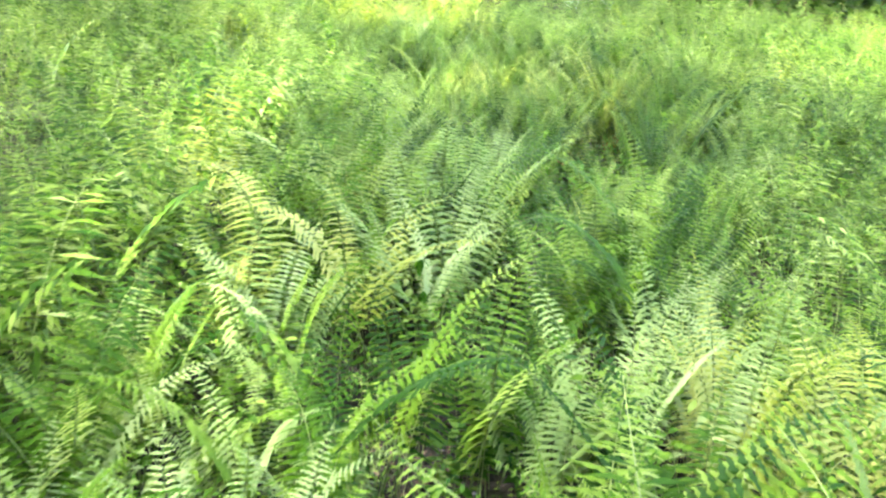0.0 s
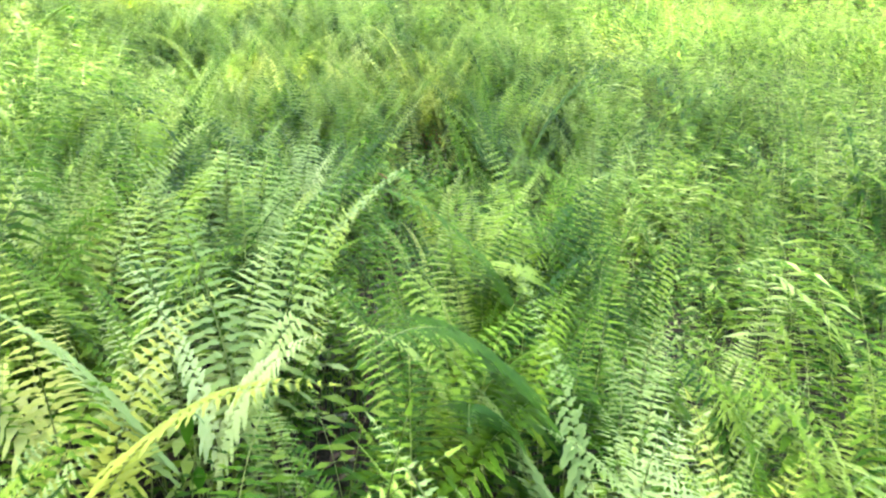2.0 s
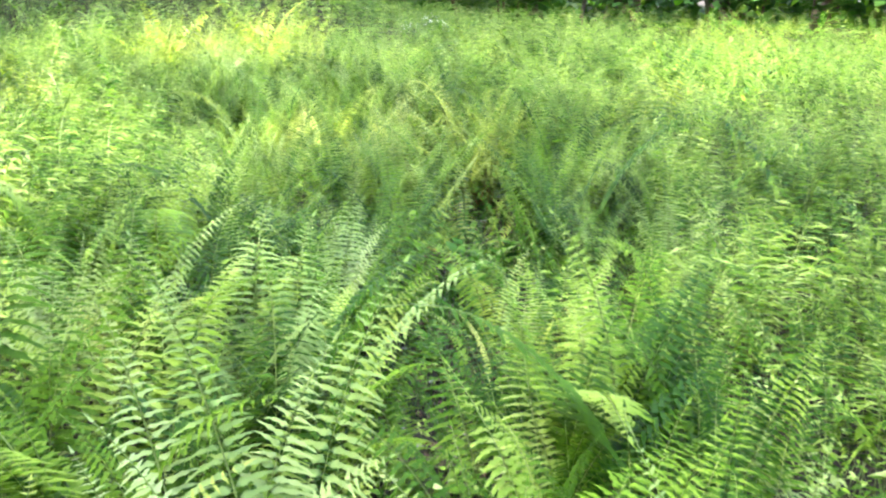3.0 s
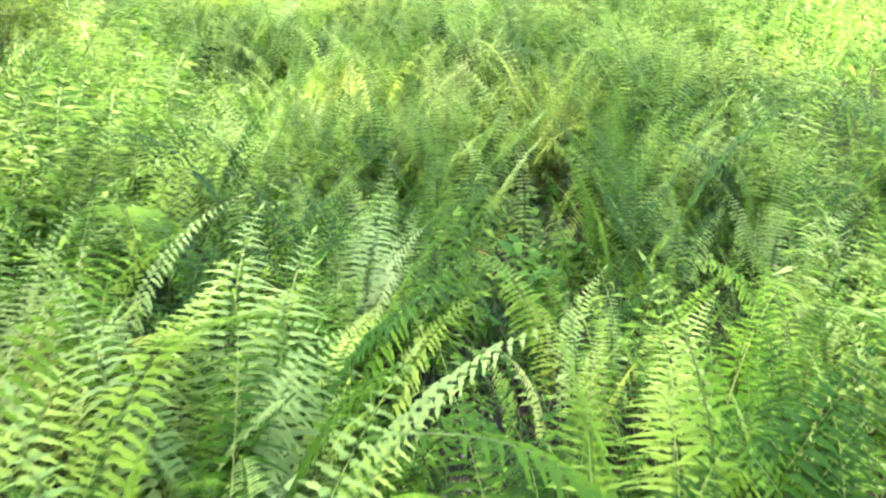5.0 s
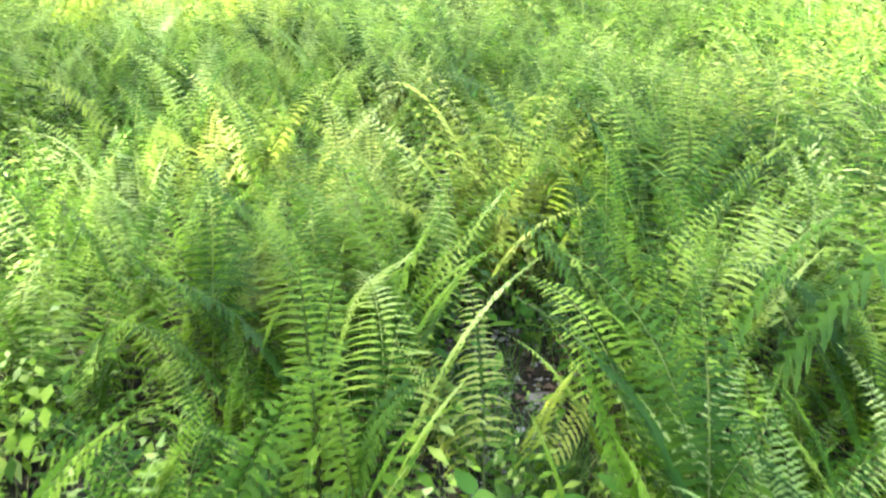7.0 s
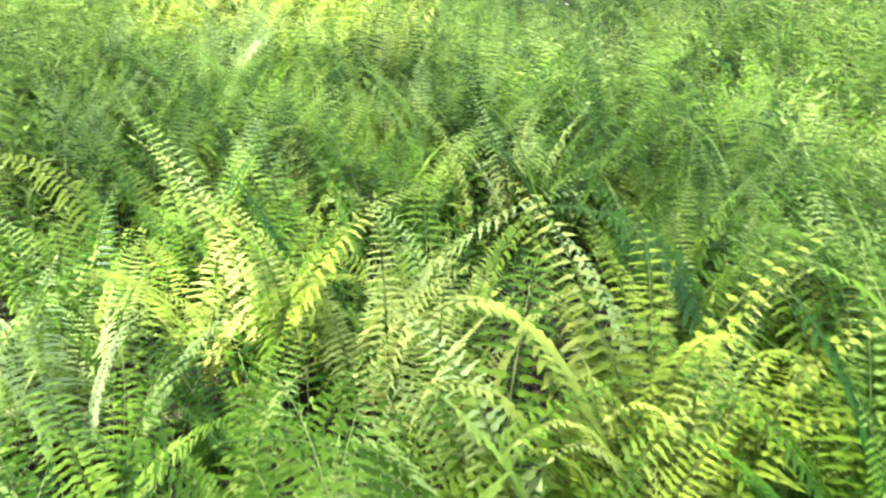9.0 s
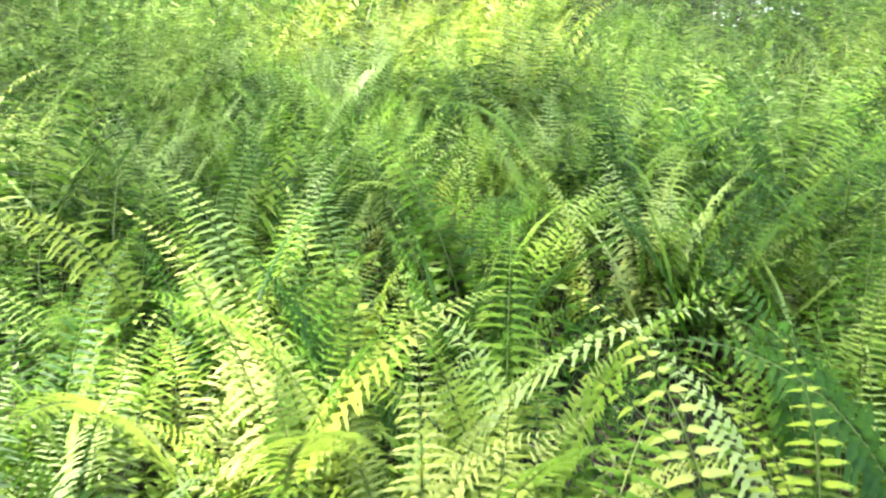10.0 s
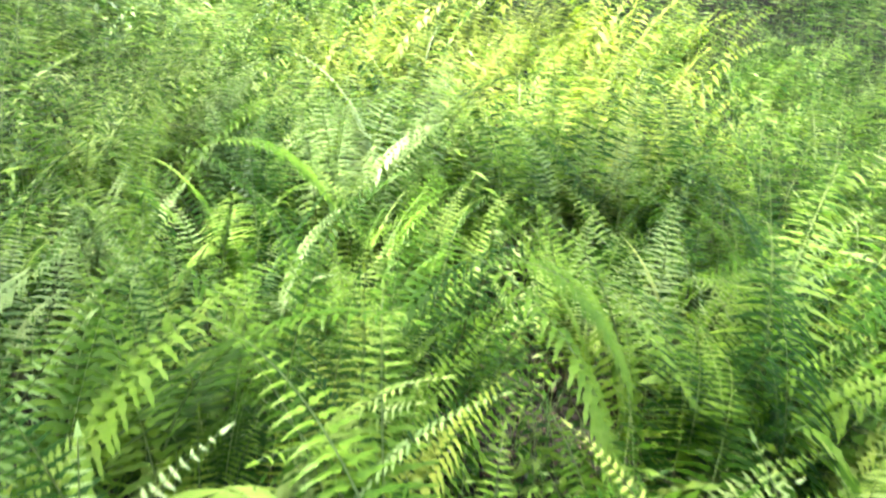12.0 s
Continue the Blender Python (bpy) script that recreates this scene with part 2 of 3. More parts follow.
def joined(kinds, places, leaf, stem, name):
    """Many fronds in one mesh: places has rows x, y, z, turn, tilt, size, kind."""
    vs, qs, ts, mq, mt = [], [], [], [], []
    base = 0
    for k, (v, q, t, m) in enumerate(kinds):
        rows = places[places[:, 6].astype(int) == k]
        if not len(rows):
            continue
        c, s = np.cos(rows[:, 3]), np.sin(rows[:, 3])
        ct, st = np.cos(rows[:, 4]), np.sin(rows[:, 4])
        y1 = v[None, :, 1] * ct[:, None] + v[None, :, 2] * st[:, None]
        z1 = -v[None, :, 1] * st[:, None] + v[None, :, 2] * ct[:, None]
        x1 = np.broadcast_to(v[None, :, 0], y1.shape)
        X = np.stack([x1 * c[:, None] - y1 * s[:, None], x1 * s[:, None] + y1 * c[:, None], z1], -1)
        X = X * rows[:, 5][:, None, None] + rows[:, None, :3]
        off = base + np.arange(len(rows))[:, None, None] * len(v)
        vs.append(X.reshape(-1, 3))
        qs.append((q[None] + off).reshape(-1, 4))
        ts.append((t[None] + off).reshape(-1, 3))
        mq.append(np.tile(m[: len(q)], len(rows)))
        mt.append(np.tile(m[len(q):], len(rows)))
        base += len(rows) * len(v)
    return mesh_of(name, np.concatenate(vs), [np.concatenate(qs), np.concatenate(ts)], [leaf, stem], np.concatenate(mq + mt))


def scatter(x0, x1, y0, y1, step, r):
    gx, gy = np.meshgrid(np.arange(x0, x1, step), np.arange(y0, y1, step))
    p = np.stack([gx.ravel(), gy.ravel()], 1)
    return p + r.uniform(-0.5, 0.5, p.shape) * step


# ---- ground ----
def build_ground():
    a = np.r_[-900, -300, -100, -45, np.arange(-24, 24.1, 0.5), 45, 100, 300, 900]
    gx, gy = np.meshgrid(a, a + 8)
    z = ground_z(gx, gy) * (np.hypot(gx, gy - 8) < 40)
    n = len(a)
    i, j = np.meshgrid(np.arange(n - 1), np.arange(n - 1))
    k = (j * n + i).ravel()
    me = mesh_of("ground", np.stack([gx, gy, z], -1).reshape(-1, 3), [np.stack([k, k + 1, k + n + 1, k + n], 1)], [M_SOIL])
    tagged(new("ground", me), "dark bare woodland soil under the ferns", "ground", kind="structure")


build_ground()


# ---- ferns beside the trodden line: each a thing with its fronds ----
def fern_root(x, y, label, group="ferns beside the trodden line"):
    fern = tagged(new("fern"), label, "fern", group)
    fern.location = (x, y, float(ground_z(x, y)))
    return fern


def add_fronds(fern, kinds, r, h, count, spin, low=1.0, high=1.3):
    for k in range(count):
        f = part("frond", kinds[r.integers(len(kinds))], fern)
        turn = spin + (k - count / 2) * 4.6 / count + r.normal(0, 0.3)
        f.matrix_local = (Matrix.Rotation(turn, 4, "Z") @ Matrix.Rotation(r.normal(0, 0.06), 4, "X")
                          @ Matrix.Scale(h * r.uniform(low, high), 4))
        f.location = (r.normal(0, 0.07), r.normal(0, 0.07), -0.01)


# Ferns that stand out: the tip of the main frond, the way it leans (degrees from +y towards -x), how it is bent, its colour.
UP, ARCH, LOW = (6, 30), (12, 54), (18, 80)
STANDING = [
    (0.43, 3.13, 0.66, 20, UP, "green"), (1.07, 2.17, 0.87, -30, UP, "pale"), (0.79, 2.36, 0.74, 10, UP, "gold"), (-0.40, 3.08, 0.89, 40, UP, "gold"),
    (0.92, 3.00, 0.66, -20, UP, "green"), (-0.18, 2.27, 0.77, 30, UP, "green"), (0.36, 2.12, 0.84, -80, ARCH, "green"), (0.31, 2.20, 0.86, -15, UP, "green"),
    (0.35, 3.96, 0.53, 70, ARCH, "green"), (0.62, 5.23, 0.60, 0, UP, "green"), (1.08, 4.75, 0.58, -60, UP, "green"), (1.20, 4.16, 0.76, 10, UP, "green"),
    (1.19, 3.42, 0.69, -40, UP, "green"), (-0.16, 3.64, 0.71, -70, ARCH, "green"), (1.58, 3.94, 0.73, -70, ARCH, "green"), (-0.34, 4.77, 0.88, 15, UP, "green"),
    (1.74, 4.64, 0.68, -30, UP, "green"), (0.94, 4.70, 0.52, 0, UP, "pale"), (1.11, 4.77, 0.51, -10, UP, "pale"), (0.60, 5.46, 0.55, 0, UP, "green"),
    (0.30, 4.86, 0.65, 10, UP, "green"), (1.46, 4.71, 0.59, -75, ARCH, "green"), (0.50, 5.50, 0.72, -80, ARCH, "green"), (0.36, 3.93, 0.69, 0, UP, "green"),
    (1.53, 6.05, 0.68, -20, UP, "green"), (1.20, 5.50, 0.48, 60, LOW, "green"), (1.08, 6.27, 0.66, 0, UP, "gold"), (0.68, 6.10, 0.78, 10, UP, "green"),
    (0.79, 6.09, 0.75, -10, UP, "green"), (0.51, 5.51, 0.78, -85, ARCH, "green"), (1.17, 5.39, 0.50, 70, ARCH, "green"), (1.83, 7.12, 0.66, -10, UP, "green"),
    (1.03, 8.02, 0.70, -20, UP, "gold"), (0.83, 8.08, 0.80, 20, UP, "gold"), (0.67, 8.36, 0.77, 70, ARCH, "gold"), (0.35, 8.10, 0.74, 80, ARCH, "gold"),
    (0.10, 8.29, 0.86, 75, ARCH, "gold"), (1.58, 7.49, 0.81, 0, UP, "gold"), (1.46, 8.30, 0.77, 80, ARCH, "green"), (1.29, 7.86, 0.61, 85, ARCH, "green"),
    (1.76, 7.67, 0.72, -20, UP, "pale"), (0.86, 8.32, 0.75, -75, ARCH, "green"), (1.17, 8.41, 0.63, -60, ARCH, "green"), (0.95, 8.29, 0.64, -60, UP, "pale"),
    (0.33, 9.83, 0.86, 10, UP, "gold"), (0.23, 9.94, 0.95, -10, UP, "green"), (1.54, 11.23, 0.83, -60, ARCH, "pale"), (1.28, 8.60, 0.88, 60, ARCH, "green"),
    (1.54, 8.32, 0.88, -85, ARCH, "green"), (0.62, 9.58, 0.80, -75, ARCH, "green"), (0.72, 9.62, 0.78, -85, ARCH, "pale"), (0.80, 9.60, 0.76, 80, ARCH, "gold"),
    (0.60, 12.50, 0.98, 0, UP, "gold"), (0.75, 12.70, 1.0, -20, UP, "gold"), (0.40, 10.70, 0.82, 0, UP, "green"), (0.52, 10.53, 0.80, -30, UP, "green"),
    (1.46, 7.40, 0.66, -80, LOW, "green"), (0.22, 4.55, 0.76, 10, ARCH, "green"), (0.08, 4.66, 0.80, -60, ARCH, "pale"), (0.0, 4.5, 0.78, 60, UP, "green"),
    (0.20, 9.15, 0.84, 40, ARCH, "pale"), (0.02, 9.42, 0.86, 10, ARCH, "pale"), (-0.12, 9.2, 0.86, 70, ARCH, "green"), (0.36, 9.3, 0.80, -30, ARCH, "pale"), (1.68, 7.30, 0.70, -50, ARCH, "gold"), (1.44, 7.20, 0.40, 170, LOW, "pale"), (0.86, 7.05, 0.72, 0, UP, "green"), (0.45, 7.0, 0.76, 80, ARCH, "green"),
]
HOLLOWS = [(1.36, 7.05, 0.22), (1.25, 6.75, 0.2), (1.46, 7.25, 0.2), (1.75, 8.45, 0.28), (-0.57, 9.45, 0.34), (0.45, 3.3, 0.16), (-0.85, 2.64, 0.18), (-0.26, 3.15, 0.18), (1.05, 3.35, 0.18), (0.05, 5.9, 0.2), (0.62, 9.0, 0.2), (1.45, 8.25, 0.22),
           (1.30, 8.85, 0.40), (0.45, 10.60, 0.34), (0.70, 9.90, 0.30), (1.10, 6.30, 0.26), (1.45, 6.65, 0.28), (1.40, 7.52, 0.24), (0.02, 2.24, 0.22), (1.10, 5.50, 0.30), (1.02, 4.50, 0.24), (0.85, 4.25, 0.2), (0.55, 3.85, 0.24), (0.72, 4.9, 0.24)]
# Circles where some near ferns take the yellow tint of sun patches.
SUN_TINTED = [(0.35, 8.25, 0.42), (0.85, 7.85, 0.38), (1.45, 7.40, 0.34), (0.95, 1.95, 0.30), (-0.75, 2.70, 0.30)]
WORDS = {"green": "green lacy fern with arching fronds beside the trodden line", "gold": "lacy fern among green ferns, its yellow-green tint standing for sunlight",
         "pale": "fern among green ferns, its pale yellow-green tone standing for sky sheen"}


def beside(x, y):
    """Where the ferns stand close enough to be seen one by one."""
    d = x - trail(y)
    return (d < 1.2) & (d > np.where(y > 3.4, -1.62, -1.2))


def build_near_ferns():
    r = np.random.default_rng(21)
    kinds = {"green": frond_meshes(NEAR, M_FROND, M_STIPE, "frond"), "gold": frond_meshes(NEAR[:8], M_GOLD_SUN_TINT, M_STIPE, "frond"),
             "pale": frond_meshes(NEAR[4:10], M_PALE_SHEEN, M_STIPE, "frond")}
    leafs = {"green": M_FROND, "gold": M_GOLD_SUN_TINT, "pale": M_PALE_SHEEN}
    shapes = {}
    bases = []
    for n, (x, y, z, way, bend, hue) in enumerate(STANDING):
        key = (bend, hue, n % 3)
        if key not in shapes:
            v, q, t, m = frond(900 + len(shapes), 27 if bend is UP else 32, 6, bend[0], bend[1], (0, 14, -14)[n % 3], stipe=0.30, wide=0.12 if bend is not UP else 0.15 if hue == "pale" else 0.14)
            shapes[key] = (mesh_of("frond", v, [q, t], [leafs[hue], M_STIPE], m), v[-1])
        me, tip = shapes[key]
        a = radians(way)
        high = z / max(tip[2], 0.3)
        bx, by = x + math.sin(a) * tip[1] * high - math.cos(a) * tip[0] * high, y - math.cos(a) * tip[1] * high - math.sin(a) * tip[0] * high
        fern = fern_root(bx, by, WORDS[hue])
        main = part("frond", me, fern)
        main.matrix_local = Matrix.Rotation(a, 4, "Z") @ Matrix.Scale(high, 4)
        add_fronds(fern, kinds["gold" if hue == "pale" else hue], r, z * 0.9, 4, 0.1, 0.85, 1.1)
        bases.append((bx, by))
    # the bushy golden fern on the trodden line, with many narrow fronds
    bush = [frond(960 + k, 24, 3, r.uniform(2, 16), r.uniform(30, 95), r.uniform(-30, 30), stipe=0.26, wide=0.085, full=1.6, late=3.0, rise_to=0.92) for k in range(6)]
    bush = frond_meshes(bush, M_GOLD_SUN_TINT, M_STIPE, "frond")
    for gx, gy, gh in ((1.44, 7.50, 0.98), (1.53, 7.42, 0.92), (1.38, 7.38, 0.72), (1.62, 7.50, 0.86), (1.50, 7.60, 1.0)):
        fern = fern_root(gx, gy, "bushy yellow-gold fern with many narrow fronds on bare soil")
        for k in range(11):
            f = part("frond", bush[k % 6], fern)
            f.matrix_local = (Matrix.Rotation(k * 2.4 + r.normal(0, 0.3), 4, "Z") @ Matrix.Rotation(r.normal(-0.08, 0.06), 4, "X")
                              @ Matrix.Scale(gh * r.uniform(0.62, 1.1), 4))
            f.location = (r.normal(0, 0.03), r.normal(0, 0.03), -0.01)
        bases.append((gx, gy))
    bases = np.array(bases)
    pts = scatter(-2.0, 3.2, 1.2, 11.8, 0.31, r)
    d = pts[:, 0] - trail(pts[:, 1])
    away = np.hypot(pts[:, 0, None] - bases[:, 0], pts[:, 1, None] - bases[:, 1]).min(1)
    keep = beside(pts[:, 0], pts[:, 1]) & ((np.abs(d) > 0.08 + 0.1 * r.random(len(d))) | (pts[:, 1] > 11.1)) & (away > 0.15)
    for hx, hy, hr in HOLLOWS:
        keep &= np.hypot(pts[:, 0] - hx, pts[:, 1] - hy) > hr
    for x, y in pts[keep]:
        # a fifth get the pale leaves that imitate sky-lit tops
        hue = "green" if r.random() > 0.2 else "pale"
        for gx, gy, gr in SUN_TINTED:
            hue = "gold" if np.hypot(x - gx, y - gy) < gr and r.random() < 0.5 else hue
        fern = fern_root(x, y, WORDS[hue])
        add_fronds(fern, kinds[hue], r, stand(x, y) * r.uniform(0.80, 1.10), r.integers(9, 12), r.normal(0.1, 0.5), 0.75, 1.15)


build_near_ferns()


# ---- the wider bed of ferns ----
def bed_rows(pts, r, kinds, fronds, low, high):
    n = len(pts) * fronds
    p = np.repeat(pts, fronds, 0) + r.normal(0, 0.11, (n, 2))
    z = ground_z(p[:, 0], p[:, 1]) - 0.01
    tall = np.repeat(r.uniform(0.72, 1.12, len(pts)), fronds)
    size = stand(p[:, 0], p[:, 1]) * tall * r.uniform(low, high, n)
    turn = np.where(r.random(n) < 0.15, r.uniform(0, 6.28, n), r.normal(0.1, 1.15, n))
    return np.stack([p[:, 0], p[:, 1], z, turn, r.normal(0, 0.08, n), size, r.integers(0, len(kinds), n)], 1)


# Sun patches of the wider bed, coloured into the leaves.
SUN_TINTED_BED = [(0.45, 13.3, 0.8), (-2.2, 10.4, 0.6), (-1.0, 13.7, 1.0), (4.1, 10.2, 0.5), (7.6, 15.9, 0.7), (8.6, 16.6, 0.8), (-0.9, 2.75, 0.35), (-0.5, 15.2, 1.2), (2.9, 14.6, 0.7), (-1.2, 4.6, 0.3), (3.1, 8.6, 0.35)]


def build_fern_bed():
    r = np.random.default_rng(33)
    pts = scatter(-9, 11, 0.2, 17, 0.36, r)
    x, y = pts[:, 0], pts[:, 1]
    d = np.abs(x - trail(y))
    ends = (y > 11.8) | (y < 1.2)
    fan = (x > -0.9 - 0.62 * y) & (x < 1.2 + 0.72 * y)
    close = np.where(ends, (d > 0.12) | (y > 11), ~beside(x, y)) & (d < 2.9) & fan
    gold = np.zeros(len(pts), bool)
    for gx, gy, gr in SUN_TINTED_BED:
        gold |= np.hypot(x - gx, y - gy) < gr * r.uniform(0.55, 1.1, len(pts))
    me = joined(THIN, bed_rows(pts[gold & ~beside(x, y) & fan | gold & ends & fan], r, THIN, 8, 0.85, 1.28), M_SUN_TINT_BED, M_STIPE, "golden_fern_bed")
    tagged(new("golden_fern_bed", me), "patches of ferns in the bed tinted yellow-green for sunlight", "ferns", kind="stuff")
    close &= ~gold
    me = joined(MID, bed_rows(pts[close], r, MID, 11, 0.80, 1.25), M_FROND_BED, M_STIPE, "fern_bed")
    tagged(new("fern_bed", me), "dense bed of green lacy ferns on the woodland floor", "ferns", kind="stuff")
    wide = (d >= 2.9) & fan & ~gold
    me = joined(THIN, bed_rows(pts[wide], r, THIN, 6, 0.84, 1.30), M_FROND_BED, M_STIPE, "outer_fern_bed")
    tagged(new("outer_fern_bed", me), "dense green fern bed further from the trodden line", "ferns", kind="stuff")
    pts = scatter(-25, 27, -18, 34, 0.72, r)
    x, y = pts[:, 0], pts[:, 1]
    inside = (x > -0.9 - 0.62 * y) & (x < 1.2 + 0.72 * y) & (y > 0.2) & (y < 17) & (x > -9) & (x < 11)
    fan = (x > -4 - 0.66 * np.clip(y, 0, 40)) & (x < 4 + 0.76 * np.clip(y, 0, 40)) & (y > 0)
    inside |= ~fan & (r.random(len(x)) < 0.45)
    reach = (np.hypot(x - 1, y - 8) < 26) & (np.hypot(x - 0.1, y - 0.2) > 0.8) & (np.hypot(x, y + 1.2) > 0.6)
    me = joined(FAR, bed_rows(pts[~inside & reach], r, FAR, 2, 0.95, 1.42), M_FROND_BED, M_STIPE, "far_fern_bed")
    tagged(new("far_fern_bed", me), "far spread of green ferns reaching to the wood's edge", "ferns", kind="stuff")
    # the bank in the distance
    pts = scatter(-16, 9, 17, 31, 0.5, r)
    me = joined(FAR, bed_rows(pts, r, FAR, 3, 0.95, 1.35), M_FROND_BED, M_STIPE, "bank_fern_bed")
    tagged(new("bank_fern_bed", me), "green ferns covering the low bank before the woods", "ferns", kind="stuff")
    # the bed goes on at the sides and behind
    pts = scatter(-10, 12, -6, 14, 0.44, r)
    x, y = pts[:, 0], pts[:, 1]
    fan = (x > -0.9 - 0.62 * y) & (x < 1.2 + 0.72 * y) & (y > 0.2) & (x > -9) & (x < 11)
    me = joined(FAR, bed_rows(pts[~fan & (np.hypot(x - 0.1, y - 0.1) > 0.8) & (np.abs(x - trail(y)) > 0.35)], r, FAR, 4, 0.85, 1.3), M_FROND_BED, M_STIPE, "side_fern_bed")
    tagged(new("side_fern_bed", me), "dense green ferns spreading at the sides of the clearing", "ferns", kind="stuff")
    # low young fronds under the tall ones
    pts = scatter(-2.0, 3.4, 0.9, 13.0, 0.15, r)
    keep = np.abs(pts[:, 0] - trail(pts[:, 1])) > 0.05
    for hx, hy, hr in HOLLOWS:
        keep &= np.hypot(pts[:, 0] - hx, pts[:, 1] - hy) > 0.55 * hr
    me = joined(FAR, bed_rows(pts[keep], r, FAR, 3, 0.32, 0.80), M_FROND_BED, M_STIPE, "young_fronds")
    tagged(new("young_fronds", me), "low young fern fronds shaded beneath the taller ferns", "ferns", kind="stuff")


build_fern_bed()


# ---- trees at the wood's edge, and added ones whose unseen crowns shade the ferns ----
# Circles kept sunlit: crown leaves in the sun's way there are left out.
LIT = [(-1.9, 10.1, 0.7), (-0.6, 13.8, 1.6), (0.6, 15.2, 1.4), (-2.6, 14.2, 1.4), (0.3, 8.15, 0.5), (0.2, 9.0, 0.6), (-0.5, 7.9, 0.9), (-1.6, 8.6, 1.0), (-2.4, 7.0, 0.9),
       (1.1, 4.65, 0.3), (1.6, 2.9, 0.3), (1.6, 5.05, 0.3), (-0.8, 2.7, 0.45), (4.1, 10.2, 0.9), (5.3, 11.6, 1.0), (2.6, 11.8, 0.8), (1.5, 11.35, 0.4),
       (-1.4, 5.3, 0.7), (1.5, 7.45, 0.5), (2.6, 7.4, 0.3), (0.7, 9.5, 0.35), (-0.9, 6.4, 0.6), (0.0, 4.5, 0.3), (-0.4, 11.0, 0.85), (1.5, 10.8, 0.4), (7.0, 13.0, 1.5)]


def trunk_mesh(r, height, radius, limbs):
    verts, quads = [], []

    def tube(p0, p1, r0, r1, bend, n=7, m=8):
        start = sum(len(v) for v in verts)
        t = np.linspace(0, 1, n)[:, None]
        line = p0 + t * (p1 - p0) + np.sin(t * math.pi) * bend
        rad = r0 + (r1 - r0) * t
        flare = 1 + 0.6 * np.exp(-line[:, 2:3] / 0.35) * (r0 > 0.08)
        a = np.arange(m) * 2 * math.pi / m
        way = (p1 - p0) / np.linalg.norm(p1 - p0)
        e1 = np.cross(way, (0.3, 0.9, 0.2))
        e1 /= np.linalg.norm(e1)
        e2 = np.cross(way, e1)
        ring = line[:, None] + (rad * flare)[:, None] * (np.cos(a)[None, :, None] * e1 + np.sin(a)[None, :, None] * e2)
        verts.append(ring.reshape(-1, 3))
        for i in range(n - 1):
            for k in range(m):
                b = start + i * m
                quads.append((b + k, b + (k + 1) % m, b + m + (k + 1) % m, b + m + k))

    top = np.array([r.normal(0, 0.3), r.normal(0, 0.3), height])
    tube(np.array([0, 0, -0.1]), top, radius, radius * 0.3, r.normal(0, 0.12, 3))
    for k in range(limbs):
        t = r.uniform(0.45, 0.95)
        a = r.uniform(0, 6.28)
        root = np.array([0, 0, -0.1]) + t * (top - (0, 0, -0.1))
        out = root + np.array([math.cos(a), math.sin(a), r.uniform(0.3, 0.8)]) * r.uniform(1.5, 3.2) * (1.2 - 0.5 * t)
        tube(root, out, radius * 0.35, radius * 0.06, r.normal(0, 0.15, 3), 5, 5)
    return mesh_of("trunk", np.concatenate(verts), [quads], [M_BARK])


def leaf_cloud(centres, r, size):
    """Pointed leaves, each a folded pair of triangles, one island each."""
    n = len(centres)
    d = r.normal(0, 1, (n, 3)) * (1, 1, 0.5)
    d /= np.linalg.norm(d, axis=1)[:, None]
    w = np.cross(d, r.normal(0, 0.4, (n, 3)) + (0, 0, 1))
    w /= np.linalg.norm(w, axis=1)[:, None]
    nn = np.cross(w, d)
    L = size * r.uniform(0.7, 1.3, n)[:, None]
    v = np.stack([centres, centres + 0.5 * L * d + 0.3 * L * w + 0.06 * L * nn, centres + L * d, centres + 0.5 * L * d - 0.3 * L * w + 0.06 * L * nn], 1).reshape(-1, 3)
    k = np.arange(n)[:, None] * 4
    return v, np.concatenate([k + (0, 1, 2), k + (0, 2, 3)])


def crown_points(r, n, height, spread, clumps):
    c = r.normal(0, 1, (clumps, 3))
    c /= np.linalg.norm(c, axis=1)[:, None]
    c = c * r.uniform(0.35, 1.0, (clumps, 1)) * (spread, spread, spread * 0.9) + (0, 0, height)
    pick = r.integers(0, clumps, n)
    return c[pick] + r.normal(0, 0.42, (n, 3)) * (1.2, 1.2, 0.7)


